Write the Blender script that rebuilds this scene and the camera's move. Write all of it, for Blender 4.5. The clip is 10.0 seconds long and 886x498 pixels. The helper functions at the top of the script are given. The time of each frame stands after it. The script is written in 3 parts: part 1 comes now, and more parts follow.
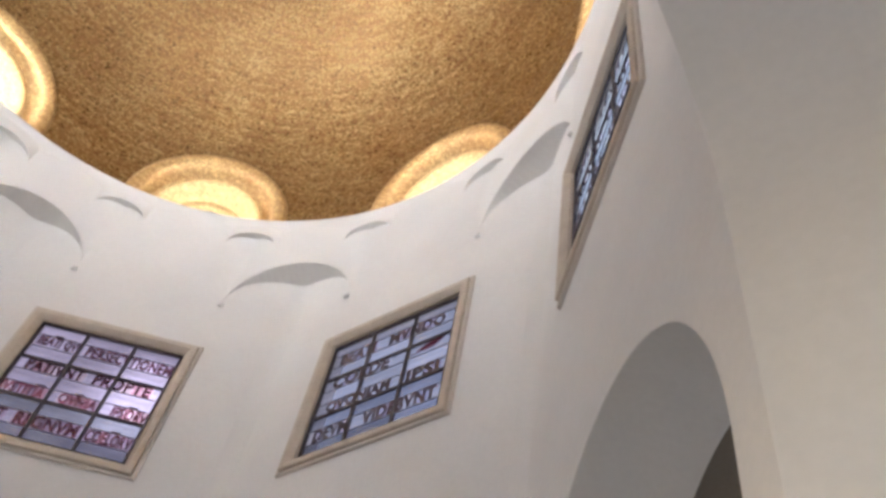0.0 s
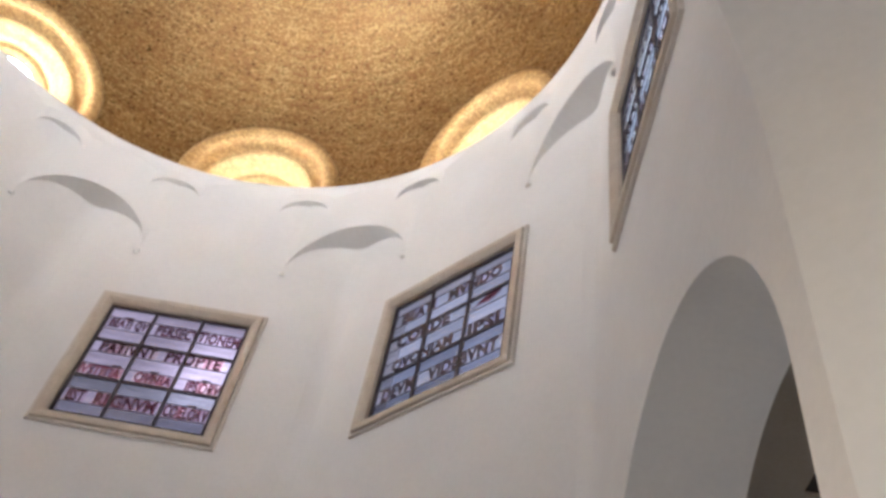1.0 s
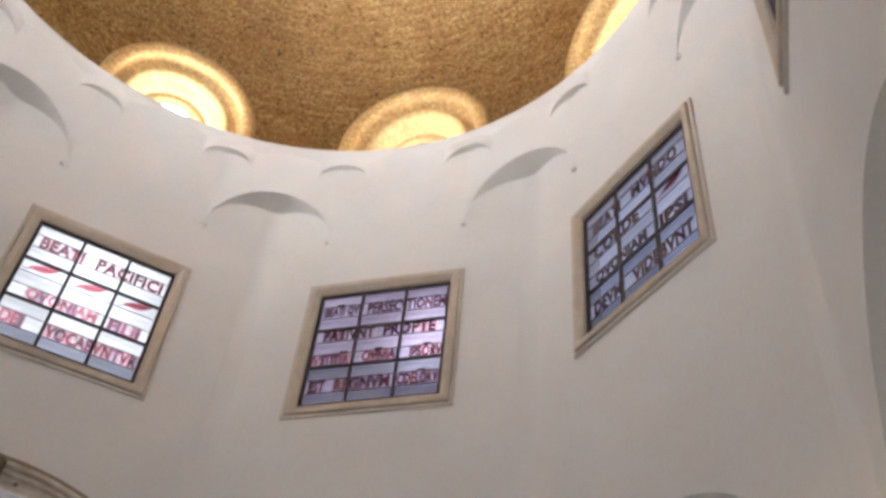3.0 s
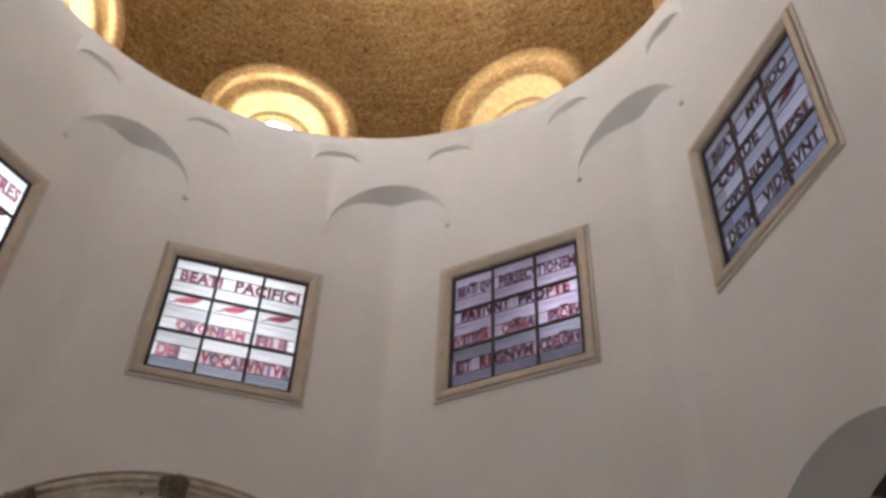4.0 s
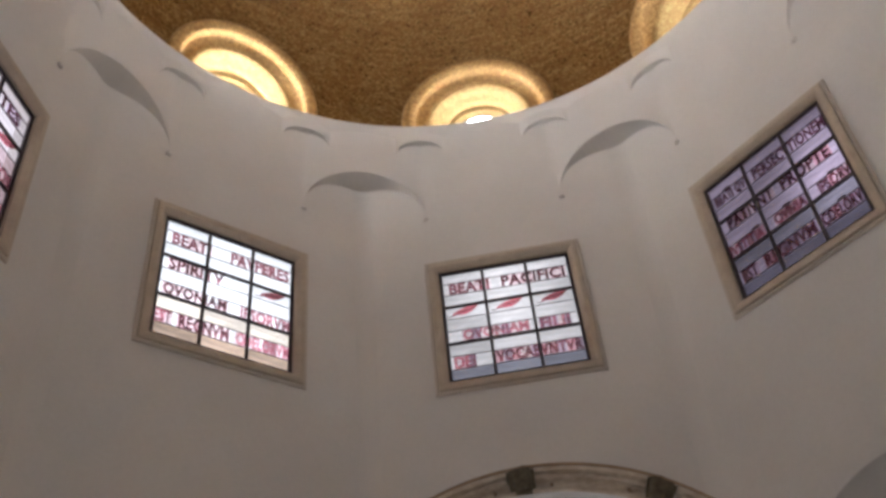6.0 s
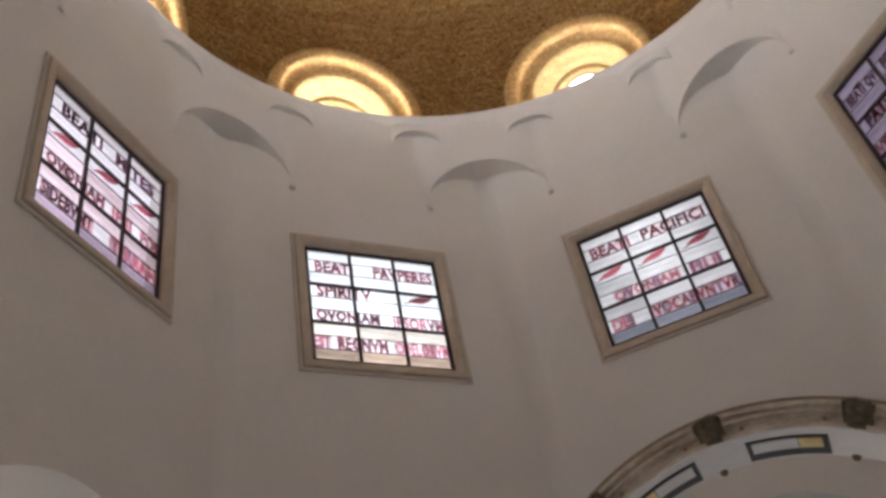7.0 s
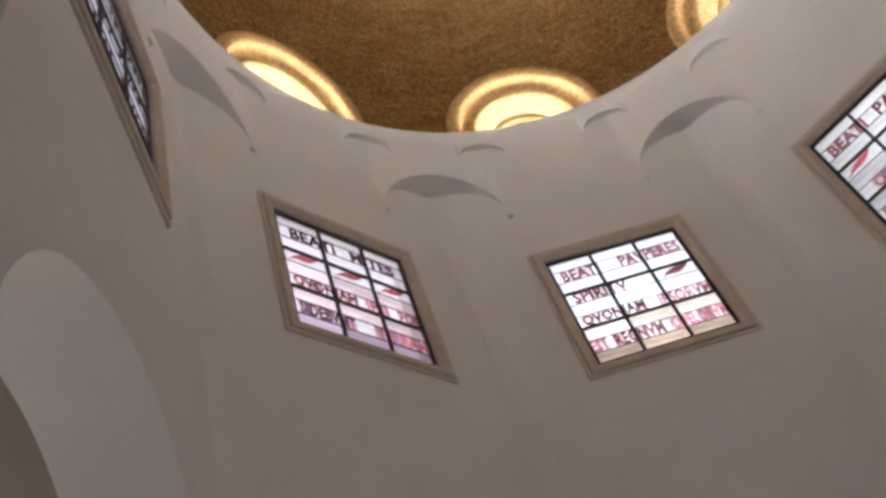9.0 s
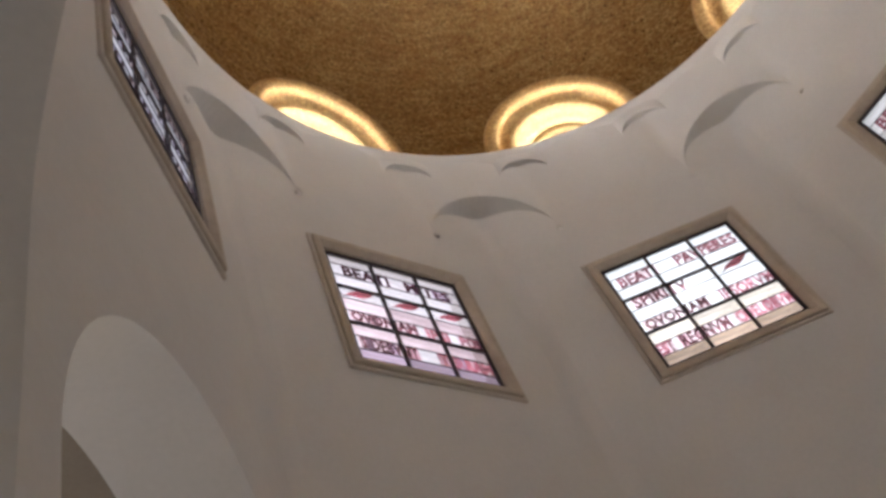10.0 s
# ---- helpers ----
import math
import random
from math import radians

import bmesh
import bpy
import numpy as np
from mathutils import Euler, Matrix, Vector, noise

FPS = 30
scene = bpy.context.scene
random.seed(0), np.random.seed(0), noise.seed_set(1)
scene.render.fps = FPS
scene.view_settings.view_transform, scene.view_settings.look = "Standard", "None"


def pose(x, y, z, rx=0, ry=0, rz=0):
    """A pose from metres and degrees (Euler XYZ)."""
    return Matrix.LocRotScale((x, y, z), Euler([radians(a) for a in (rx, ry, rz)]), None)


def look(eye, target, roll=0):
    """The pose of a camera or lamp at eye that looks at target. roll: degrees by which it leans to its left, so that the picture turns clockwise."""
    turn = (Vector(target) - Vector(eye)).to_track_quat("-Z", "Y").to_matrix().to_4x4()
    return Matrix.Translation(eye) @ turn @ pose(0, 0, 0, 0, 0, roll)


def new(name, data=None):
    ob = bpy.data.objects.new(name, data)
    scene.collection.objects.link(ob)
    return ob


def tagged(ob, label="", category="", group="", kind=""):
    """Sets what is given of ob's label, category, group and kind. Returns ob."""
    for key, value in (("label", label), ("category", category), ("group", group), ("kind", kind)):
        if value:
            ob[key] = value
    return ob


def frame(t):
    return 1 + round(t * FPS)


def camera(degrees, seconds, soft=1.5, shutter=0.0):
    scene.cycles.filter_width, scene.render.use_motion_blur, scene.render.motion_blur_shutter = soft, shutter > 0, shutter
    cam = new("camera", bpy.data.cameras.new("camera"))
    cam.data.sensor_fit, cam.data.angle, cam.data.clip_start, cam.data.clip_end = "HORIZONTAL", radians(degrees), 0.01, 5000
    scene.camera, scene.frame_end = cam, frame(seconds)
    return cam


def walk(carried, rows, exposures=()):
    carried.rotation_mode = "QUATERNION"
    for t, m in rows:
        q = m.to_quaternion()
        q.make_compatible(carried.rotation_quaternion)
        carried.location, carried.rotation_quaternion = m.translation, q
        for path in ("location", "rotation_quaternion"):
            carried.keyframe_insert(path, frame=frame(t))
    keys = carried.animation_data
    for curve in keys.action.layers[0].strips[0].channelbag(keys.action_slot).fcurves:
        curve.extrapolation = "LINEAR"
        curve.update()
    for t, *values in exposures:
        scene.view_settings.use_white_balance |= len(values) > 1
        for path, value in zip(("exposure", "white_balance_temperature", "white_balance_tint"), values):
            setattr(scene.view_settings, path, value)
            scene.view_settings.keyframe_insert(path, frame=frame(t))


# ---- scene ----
cam = camera(51.65, 10.0, soft=3.2)
PATH = [
    (0, pose(-0.007, -4.856, 1.615, 144.72, -7.92, -56.69)),
    (0.5, pose(0.005, -4.880, 1.628, 142.96, -8.10, -54.22)),
    (1, pose(0.023, -4.897, 1.632, 140.96, -7.87, -50.56)),
    (1.5, pose(0.038, -4.907, 1.633, 139.34, -7.28, -47.04)),
    (2, pose(0.058, -4.911, 1.624, 137.90, -6.79, -42.81)),
    (2.5, pose(0.078, -4.913, 1.623, 136.04, -5.77, -36.70)),
    (4, pose(0.104, -4.866, 1.608, 131.98, -2.05, -16.97)),
    (4.5, pose(0.108, -4.844, 1.609, 131.20, -0.20, -11.27)),
    (5, pose(0.110, -4.832, 1.603, 130.54, 1.54, -4.01)),
    (6.5, pose(0.092, -4.806, 1.601, 130.92, 6.78, 16.21)),
    (7, pose(0.091, -4.810, 1.614, 131.45, 9.13, 24.31)),
    (7.5, pose(0.081, -4.814, 1.622, 132.20, 11.01, 33.21)),
    (8, pose(0.067, -4.828, 1.616, 133.78, 12.83, 40.20)),
    (8.5, pose(0.061, -4.843, 1.627, 135.97, 14.11, 46.62)),
    (9, pose(0.056, -4.855, 1.642, 137.94, 15.73, 51.45)),
    (9.5, pose(0.041, -4.857, 1.659, 139.06, 17.09, 54.86)),
    (10, pose(0.027, -4.860, 1.681, 141.47, 17.69, 58.81)),
]
walk(cam, PATH, exposures=[(0, 1.7, 5550, 12), (2.5, 1.68, 5650, 12.5), (4.0, 1.22, 5850, 13.5), (4.5, 0.96, 5900, 14.5), (6.5, 0.85, 6000, 15), (10, 0.95, 6000, 14)])

# ---- world and daylight ----
world = bpy.data.worlds.new("sky")
scene.world = world
world.use_nodes = True
wn, wl = world.node_tree.nodes, world.node_tree.links
sky = wn.new("ShaderNodeTexSky")
sky.sky_type, sky.sun_disc, sky.dust_density = "NISHITA", False, 2.5
sky.sun_elevation, sky.sun_rotation = radians(23), radians(-72)
wl.new(sky.outputs[0], wn["Background"].inputs[0])
wn["Background"].inputs[1].default_value = 0.15
sun_data = bpy.data.lights.new("sun", "SUN")
sun_data.energy, sun_data.angle, sun_data.color = 0.9, radians(0.5), (1.0, 0.95, 0.86)
sun_lamp = new("sun", sun_data)
sun_lamp.matrix_world = look((-28, 9, 12.5), (0, 0, 0))

# plan: an octagon about the world's origin
R_IN, T_WALL = 4.5, 0.68
R_OUT = R_IN + T_WALL
TAN = math.tan(radians(22.5))
H_DRUM = 12.01
SPRING, R_ARCH = 3.83, 1.42
WIN_HALF, WIN_Z0, WIN_Z1 = 1.024, 7.335, 9.373
SIDES = [("north", 90, "D"), ("northwest", 135, "E"), ("west", 180, "F"), ("southwest", 225, "G"),
         ("south", 270, "H"), ("southeast", 315, "A"), ("east", 0, "B"), ("northeast", 45, "C")]


def turn(az):
    """Local x along a side, y outward, z up."""
    return pose(0, 0, 0, 0, 0, az - 90)


# ---- materials ----
def material(name, base=(0.8, 0.8, 0.8), rough=0.6, metal=0.0):
    m = bpy.data.materials.new(name)
    m.use_nodes = True
    b = m.node_tree.nodes["Principled BSDF"]
    b.inputs["Base Color"].default_value = (*base, 1)
    b.inputs["Roughness"].default_value = rough
    b.inputs["Metallic"].default_value = metal
    return m, m.node_tree.nodes, m.node_tree.links, b


def mottled(name, dark, light, rough=0.6, scale=3.0, fine=60.0, bump=0.1, metal=0.0, depth=0.01, stretch=(1, 1, 1)):
    """Two scales of noise between two colours, with a fine relief."""
    m, n, l, b = material(name, light, rough, metal)
    tc = n.new("ShaderNodeTexCoord")
    mp = n.new("ShaderNodeMapping")
    mp.inputs["Scale"].default_value = stretch
    l.new(tc.outputs["Object"], mp.inputs[0])
    a, f = n.new("ShaderNodeTexNoise"), n.new("ShaderNodeTexNoise")
    a.inputs["Scale"].default_value, a.inputs["Detail"].default_value = scale, 5
    f.inputs["Scale"].default_value, f.inputs["Detail"].default_value = fine, 3
    l.new(mp.outputs[0], a.inputs["Vector"])
    l.new(mp.outputs[0], f.inputs["Vector"])
    mix = n.new("ShaderNodeMath")
    mix.operation = "MULTIPLY_ADD"
    mix.inputs[1].default_value = 0.35
    l.new(f.outputs["Fac"], mix.inputs[0])
    sc = n.new("ShaderNodeMath")
    sc.operation = "MULTIPLY"
    sc.inputs[1].default_value = 0.65
    l.new(a.outputs["Fac"], sc.inputs[0])
    l.new(sc.outputs[0], mix.inputs[2])
    ramp = n.new("ShaderNodeValToRGB")
    ramp.color_ramp.elements[0].position, ramp.color_ramp.elements[1].position = 0.3, 0.68
    ramp.color_ramp.elements[0].color, ramp.color_ramp.elements[1].color = (*dark, 1), (*light, 1)
    l.new(mix.outputs[0], ramp.inputs[0])
    l.new(ramp.outputs[0], b.inputs["Base Color"])
    bp = n.new("ShaderNodeBump")
    bp.inputs["Strength"].default_value, bp.inputs["Distance"].default_value = bump, depth
    l.new(mix.outputs[0], bp.inputs["Height"])
    l.new(bp.outputs[0], b.inputs["Normal"])
    return m


PLASTER = mottled("white_plaster", (0.655, 0.635, 0.61), (0.735, 0.712, 0.685), 0.75, 0.9, 25, 0.25, depth=0.012)
# The aisle ceiling's plaster is coloured darker and browner to paint its shade.
SHADED_PLASTER = mottled("shaded_plaster", (0.3, 0.257, 0.205), (0.38, 0.328, 0.27), 0.8, 1.2, 30, 0.3)
LIMESTONE = mottled("beige_limestone", (0.44, 0.365, 0.285), (0.6, 0.52, 0.42), 0.6, 5, 45, 0.35, depth=0.008)
LIP_STONE = mottled("pale_frame_lip", (0.52, 0.46, 0.4), (0.62, 0.565, 0.5), 0.65, 4, 40, 0.3, depth=0.006)
ONYX = mottled("veined_alabaster", (0.48, 0.37, 0.27), (0.86, 0.79, 0.69), 0.25, 6, 26, 0.15, stretch=(1, 1, 2.5))
LIP = mottled("reddish_stone", (0.26, 0.17, 0.1), (0.46, 0.34, 0.23), 0.4, 6, 30, 0.2)
BRONZE = mottled("bronze_boss", (0.06, 0.05, 0.03), (0.2, 0.16, 0.1), 0.5, 18, 70, 0.9, depth=0.02)
WHITE_MARBLE = mottled("white_marble", (0.76, 0.77, 0.79), (0.9, 0.9, 0.91), 0.2, 3, 14, 0.05)
BLACK_MARBLE = mottled("black_marble", (0.012, 0.012, 0.014), (0.03, 0.03, 0.034), 0.4, 8, 40, 0.05)
DARK_WOOD = mottled("dark_stained_wood", (0.012, 0.008, 0.005), (0.04, 0.026, 0.016), 0.5, 3, 40, 0.3, stretch=(1, 8, 8))
FLOOR_STONE = mottled("floor_stone", (0.5, 0.475, 0.44), (0.62, 0.595, 0.56), 0.3, 2, 20, 0.05)
ROOF_LEAD = mottled("roof_covering", (0.2, 0.2, 0.2), (0.3, 0.3, 0.3), 0.6, 2, 20, 0.1)
GROUND = mottled("dry_ground", (0.16, 0.13, 0.09), (0.28, 0.24, 0.18), 0.9, 0.4, 8, 0.4)
LEAD = mottled("lead_came", (0.012, 0.007, 0.009), (0.035, 0.02, 0.024), 0.55, 10, 80, 0.3)
GREY_LEAD = mottled("grey_came", (0.1, 0.085, 0.09), (0.2, 0.18, 0.185), 0.5, 10, 80, 0.3)
PAINTED = mottled("glass_paint", (0.02, 0.008, 0.012), (0.06, 0.02, 0.028), 0.5, 12, 60, 0.1)


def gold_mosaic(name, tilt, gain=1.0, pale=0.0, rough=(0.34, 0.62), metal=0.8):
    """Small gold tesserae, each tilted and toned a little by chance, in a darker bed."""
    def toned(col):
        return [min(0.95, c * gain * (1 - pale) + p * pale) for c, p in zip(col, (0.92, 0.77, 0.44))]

    m, n, l, b = material(name, (0.8, 0.5, 0.14), 0.32, metal)
    tc = n.new("ShaderNodeTexCoord")
    v, e = n.new("ShaderNodeTexVoronoi"), n.new("ShaderNodeTexVoronoi")
    e.feature = "DISTANCE_TO_EDGE"
    for k in (v, e):
        k.inputs["Scale"].default_value = 42
        k.inputs["Randomness"].default_value = 0.7
    big = n.new("ShaderNodeTexNoise")
    big.inputs["Scale"].default_value, big.inputs["Detail"].default_value = 1.6, 6
    l.new(tc.outputs["Object"], big.inputs["Vector"])
    sep = n.new("ShaderNodeSeparateColor")
    l.new(v.outputs["Color"], sep.inputs[0])
    tone = n.new("ShaderNodeMath")
    tone.operation = "MULTIPLY_ADD"
    tone.inputs[1].default_value = 0.42
    l.new(sep.outputs[0], tone.inputs[0])
    half = n.new("ShaderNodeMath")
    half.operation = "MULTIPLY"
    half.inputs[1].default_value = 0.25
    l.new(big.outputs["Fac"], half.inputs[0])
    # rows of tiles run round the dome
    pos = n.new("ShaderNodeSeparateXYZ")
    l.new(tc.outputs["Object"], pos.inputs[0])
    ang = n.new("ShaderNodeMath")
    ang.operation = "ARCTAN2"
    l.new(pos.outputs[1], ang.inputs[0])
    l.new(pos.outputs[0], ang.inputs[1])
    flat = n.new("ShaderNodeVectorMath")
    flat.operation = "MULTIPLY"
    flat.inputs[1].default_value = (1, 1, 0)
    l.new(tc.outputs["Object"], flat.inputs[0])
    rad = n.new("ShaderNodeVectorMath")
    rad.operation = "LENGTH"
    l.new(flat.outputs[0], rad.inputs[0])
    cmb = n.new("ShaderNodeCombineXYZ")
    l.new(ang.outputs[0], cmb.inputs[0])
    l.new(rad.outputs["Value"], cmb.inputs[1])
    l.new(pos.outputs[2], cmb.inputs[2])
    tess = n.new("ShaderNodeMapping")
    tess.inputs["Scale"].default_value = (3.4, 1.0, 1.0)
    l.new(cmb.outputs[0], tess.inputs[0])
    for k in (v, e):
        l.new(tess.outputs[0], k.inputs["Vector"])
    rows_map = n.new("ShaderNodeMapping")
    rows_map.inputs["Scale"].default_value = (7.0, 11.0, 11.0)
    l.new(cmb.outputs[0], rows_map.inputs[0])
    rows = n.new("ShaderNodeTexNoise")
    rows.inputs["Scale"].default_value, rows.inputs["Detail"].default_value = 1.0, 4
    l.new(rows_map.outputs[0], rows.inputs["Vector"])
    both = n.new("ShaderNodeMath")
    both.operation = "MULTIPLY_ADD"
    both.inputs[1].default_value = 0.42
    l.new(rows.outputs["Fac"], both.inputs[0])
    l.new(half.outputs[0], both.inputs[2])
    l.new(both.outputs[0], tone.inputs[2])
    ramp = n.new("ShaderNodeValToRGB")
    r = ramp.color_ramp
    r.elements[0].position, r.elements[1].position = 0.2, 0.85
    # Tile tones vary; the light end is raised to paint in sparkle.
    r.elements[0].color, r.elements[1].color = [(*toned(col), 1) for col in ((0.37, 0.178, 0.045), (0.92, 0.65, 0.27))]
    mid = r.elements.new(0.5)
    mid.color = (*toned((0.45, 0.245, 0.073)), 1)
    l.new(tone.outputs[0], ramp.inputs[0])
    edge = n.new("ShaderNodeValToRGB")
    edge.color_ramp.elements[0].position, edge.color_ramp.elements[1].position = 0.02, 0.08
    edge.color_ramp.elements[0].color = (0.74, 0.66, 0.54, 1)
    edge.color_ramp.elements[1].color = (1, 1, 1, 1)
    l.new(e.outputs["Distance"], edge.inputs[0])
    mul = n.new("ShaderNodeMix")
    mul.data_type, mul.blend_type = "RGBA", "MULTIPLY"
    mul.inputs[0].default_value = 1.0
    l.new(ramp.outputs[0], mul.inputs[6])
    l.new(edge.outputs[0], mul.inputs[7])
    l.new(mul.outputs[2], b.inputs["Base Color"])
    # tilt of each tessera
    sub = n.new("ShaderNodeVectorMath")
    sub.operation = "SUBTRACT"
    sub.inputs[1].default_value = (0.5, 0.5, 0.5)
    l.new(v.outputs["Color"], sub.inputs[0])
    scl = n.new("ShaderNodeVectorMath")
    scl.operation = "SCALE"
    scl.inputs["Scale"].default_value = tilt
    l.new(sub.outputs[0], scl.inputs[0])
    add = n.new("ShaderNodeVectorMath")
    add.operation = "ADD"
    rb = n.new("ShaderNodeBump")
    rb.inputs["Strength"].default_value, rb.inputs["Distance"].default_value = 0.35, 0.03
    l.new(rows.outputs["Fac"], rb.inputs["Height"])
    l.new(rb.outputs[0], add.inputs[0])
    l.new(scl.outputs[0], add.inputs[1])
    nrm = n.new("ShaderNodeVectorMath")
    nrm.operation = "NORMALIZE"
    l.new(add.outputs[0], nrm.inputs[0])
    l.new(nrm.outputs[0], b.inputs["Normal"])
    rr = n.new("ShaderNodeMapRange")
    rr.inputs["To Min"].default_value, rr.inputs["To Max"].default_value = rough
    l.new(sep.outputs[1], rr.inputs["Value"])
    l.new(rr.outputs[0], b.inputs["Roughness"])
    return m


# Ring and splay copies are coloured paler to paint them brightly lit.
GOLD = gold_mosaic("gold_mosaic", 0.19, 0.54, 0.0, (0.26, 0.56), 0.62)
GOLD_RING_LIT = gold_mosaic("lit_ring_gold_mosaic", 0.3, 1.1, 0.22, (0.42, 0.65), 0.65)
GOLD_SPLAY_LIT = gold_mosaic("lit_splay_gold_mosaic", 0.1, 1.5, 0.45, (0.5, 0.7), 0.55)
# The gilding's colour is brightened to stand in for a reflection.
GILT = mottled("bright_gilding", (0.75, 0.55, 0.2), (0.95, 0.8, 0.4), 0.3, 12, 60, 0.15, metal=1.0)


def stained(name, tint, streak=0.25):
    """Coloured window glass: lets light through with its tint, streaked, with a faint gloss."""
    m = bpy.data.materials.new(name)
    m.use_nodes = True
    n, l = m.node_tree.nodes, m.node_tree.links
    n.remove(n["Principled BSDF"])
    tc, no = n.new("ShaderNodeTexCoord"), n.new("ShaderNodeTexNoise")
    mp = n.new("ShaderNodeMapping")
    mp.inputs["Scale"].default_value = (2.0, 2.0, 7.0)
    no.inputs["Scale"].default_value, no.inputs["Detail"].default_value = 1.6, 4
    l.new(tc.outputs["Object"], mp.inputs[0])
    l.new(mp.outputs[0], no.inputs["Vector"])
    info = n.new("ShaderNodeObjectInfo")
    amt = n.new("ShaderNodeMath")
    amt.operation = "MULTIPLY_ADD"
    amt.inputs[1].default_value = 0.5
    l.new(info.outputs["Random"], amt.inputs[0])
    l.new(no.outputs["Fac"], amt.inputs[2])
    ramp = n.new("ShaderNodeValToRGB")
    ramp.color_ramp.elements[0].position, ramp.color_ramp.elements[1].position = 0.35, 1.1
    tint = [c ** 0.5 for c in tint]  # light passes both faces
    ramp.color_ramp.elements[0].color = (*[c * (1 - streak) for c in tint], 1)
    ramp.color_ramp.elements[1].color = (*[min(1, c * (1 + streak)) for c in tint], 1)
    l.new(amt.outputs[0], ramp.inputs[0])
    tr, gl, mx = n.new("ShaderNodeBsdfTransparent"), n.new("ShaderNodeBsdfGlossy"), n.new("ShaderNodeMixShader")
    gl.inputs["Roughness"].default_value = 0.12
    mx.inputs[0].default_value = 0.05
    l.new(ramp.outputs[0], tr.inputs[0])
    l.new(tr.outputs[0], mx.inputs[1])
    l.new(gl.outputs[0], mx.inputs[2])
    l.new(mx.outputs[0], n["Material Output"].inputs[0])
    return m


# The pale lettering tints paint the bright windows' glare into the letters.
GLASS = {k: stained(k + "_glass", c, s) for k, c, s in (
    ("milky", (0.8, 0.81, 0.8), 0.12), ("lilac", (0.66, 0.62, 0.7), 0.16), ("pink", (0.74, 0.6, 0.61), 0.2),
    ("rose", (0.52, 0.34, 0.37), 0.25), ("red", (0.46, 0.15, 0.18), 0.4), ("blue_grey", (0.4, 0.42, 0.46), 0.2),
    ("amber", (0.5, 0.37, 0.28), 0.3), ("cream", (0.64, 0.57, 0.49), 0.22), ("mauve", (0.46, 0.38, 0.45), 0.2), ("letter", (0.2, 0.085, 0.105), 0.6), ("glare_rose", (0.34, 0.17, 0.2), 0.6),
    ("dusk", (0.13, 0.06, 0.08), 0.5), ("slate", (0.27, 0.28, 0.33), 0.2))}


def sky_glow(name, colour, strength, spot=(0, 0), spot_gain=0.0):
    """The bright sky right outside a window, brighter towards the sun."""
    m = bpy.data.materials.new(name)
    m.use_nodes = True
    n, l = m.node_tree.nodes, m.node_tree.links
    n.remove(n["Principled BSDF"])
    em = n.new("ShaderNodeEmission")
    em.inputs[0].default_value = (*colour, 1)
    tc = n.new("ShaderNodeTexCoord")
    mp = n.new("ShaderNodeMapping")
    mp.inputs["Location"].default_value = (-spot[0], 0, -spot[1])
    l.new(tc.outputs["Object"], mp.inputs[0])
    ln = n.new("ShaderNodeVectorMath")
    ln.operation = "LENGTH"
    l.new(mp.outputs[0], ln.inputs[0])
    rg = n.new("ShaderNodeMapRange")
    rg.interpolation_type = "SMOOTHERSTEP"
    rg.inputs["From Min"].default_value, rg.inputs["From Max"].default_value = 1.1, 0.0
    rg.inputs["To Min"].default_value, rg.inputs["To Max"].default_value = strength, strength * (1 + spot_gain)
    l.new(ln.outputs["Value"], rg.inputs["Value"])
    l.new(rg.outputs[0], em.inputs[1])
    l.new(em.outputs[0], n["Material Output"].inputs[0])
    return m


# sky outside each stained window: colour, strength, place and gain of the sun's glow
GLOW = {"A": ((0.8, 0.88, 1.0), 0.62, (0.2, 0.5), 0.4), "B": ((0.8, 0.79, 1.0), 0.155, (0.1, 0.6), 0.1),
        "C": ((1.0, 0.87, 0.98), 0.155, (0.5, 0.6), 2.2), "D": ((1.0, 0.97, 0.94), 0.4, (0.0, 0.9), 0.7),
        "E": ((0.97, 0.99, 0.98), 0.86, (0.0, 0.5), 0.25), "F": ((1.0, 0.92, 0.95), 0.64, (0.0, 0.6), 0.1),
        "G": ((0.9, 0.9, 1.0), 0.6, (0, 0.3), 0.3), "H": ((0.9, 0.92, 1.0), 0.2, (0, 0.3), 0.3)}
# the dome's windows towards the sun are the brighter ones
DOME_GLOW = {k: sky_glow("dome_sky_" + k, (1.0, 0.96, 0.88), g) for k, g in
             zip("ABCDEFGH", (20, 14, 11, 27, 54, 76, 42, 10))}


# ---- mesh helpers ----
def mesh_of(name, verts, faces, mats, idx=None, smooth=False):
    me = bpy.data.meshes.new(name)
    me.from_pydata(verts, [], faces)
    bm = bmesh.new()
    bm.from_mesh(me)
    bmesh.ops.remove_doubles(bm, verts=bm.verts, dist=1e-5)
    bmesh.ops.recalc_face_normals(bm, faces=bm.faces)
    bm.to_mesh(me)
    bm.free()
    for m in (mats if isinstance(mats, (list, tuple)) else [mats]):
        me.materials.append(m)
    if idx:
        for p, i in zip(me.polygons, idx):
            p.material_index = i
    if smooth:
        for p in me.polygons:
            p.use_smooth = True
    return me


def part(name, me, parent, label="", m=None):
    ob = new(name, me)
    ob.parent = parent
    if m is not None:
        ob.matrix_local = m
    return tagged(ob, label)


def box_data(x0, x1, y0, y1, z0, z1):
    v = [(x, y, z) for x in (x0, x1) for y in (y0, y1) for z in (z0, z1)]
    f = [(0, 1, 3, 2), (4, 6, 7, 5), (0, 4, 5, 1), (2, 3, 7, 6), (0, 2, 6, 4), (1, 5, 7, 3)]
    return v, f


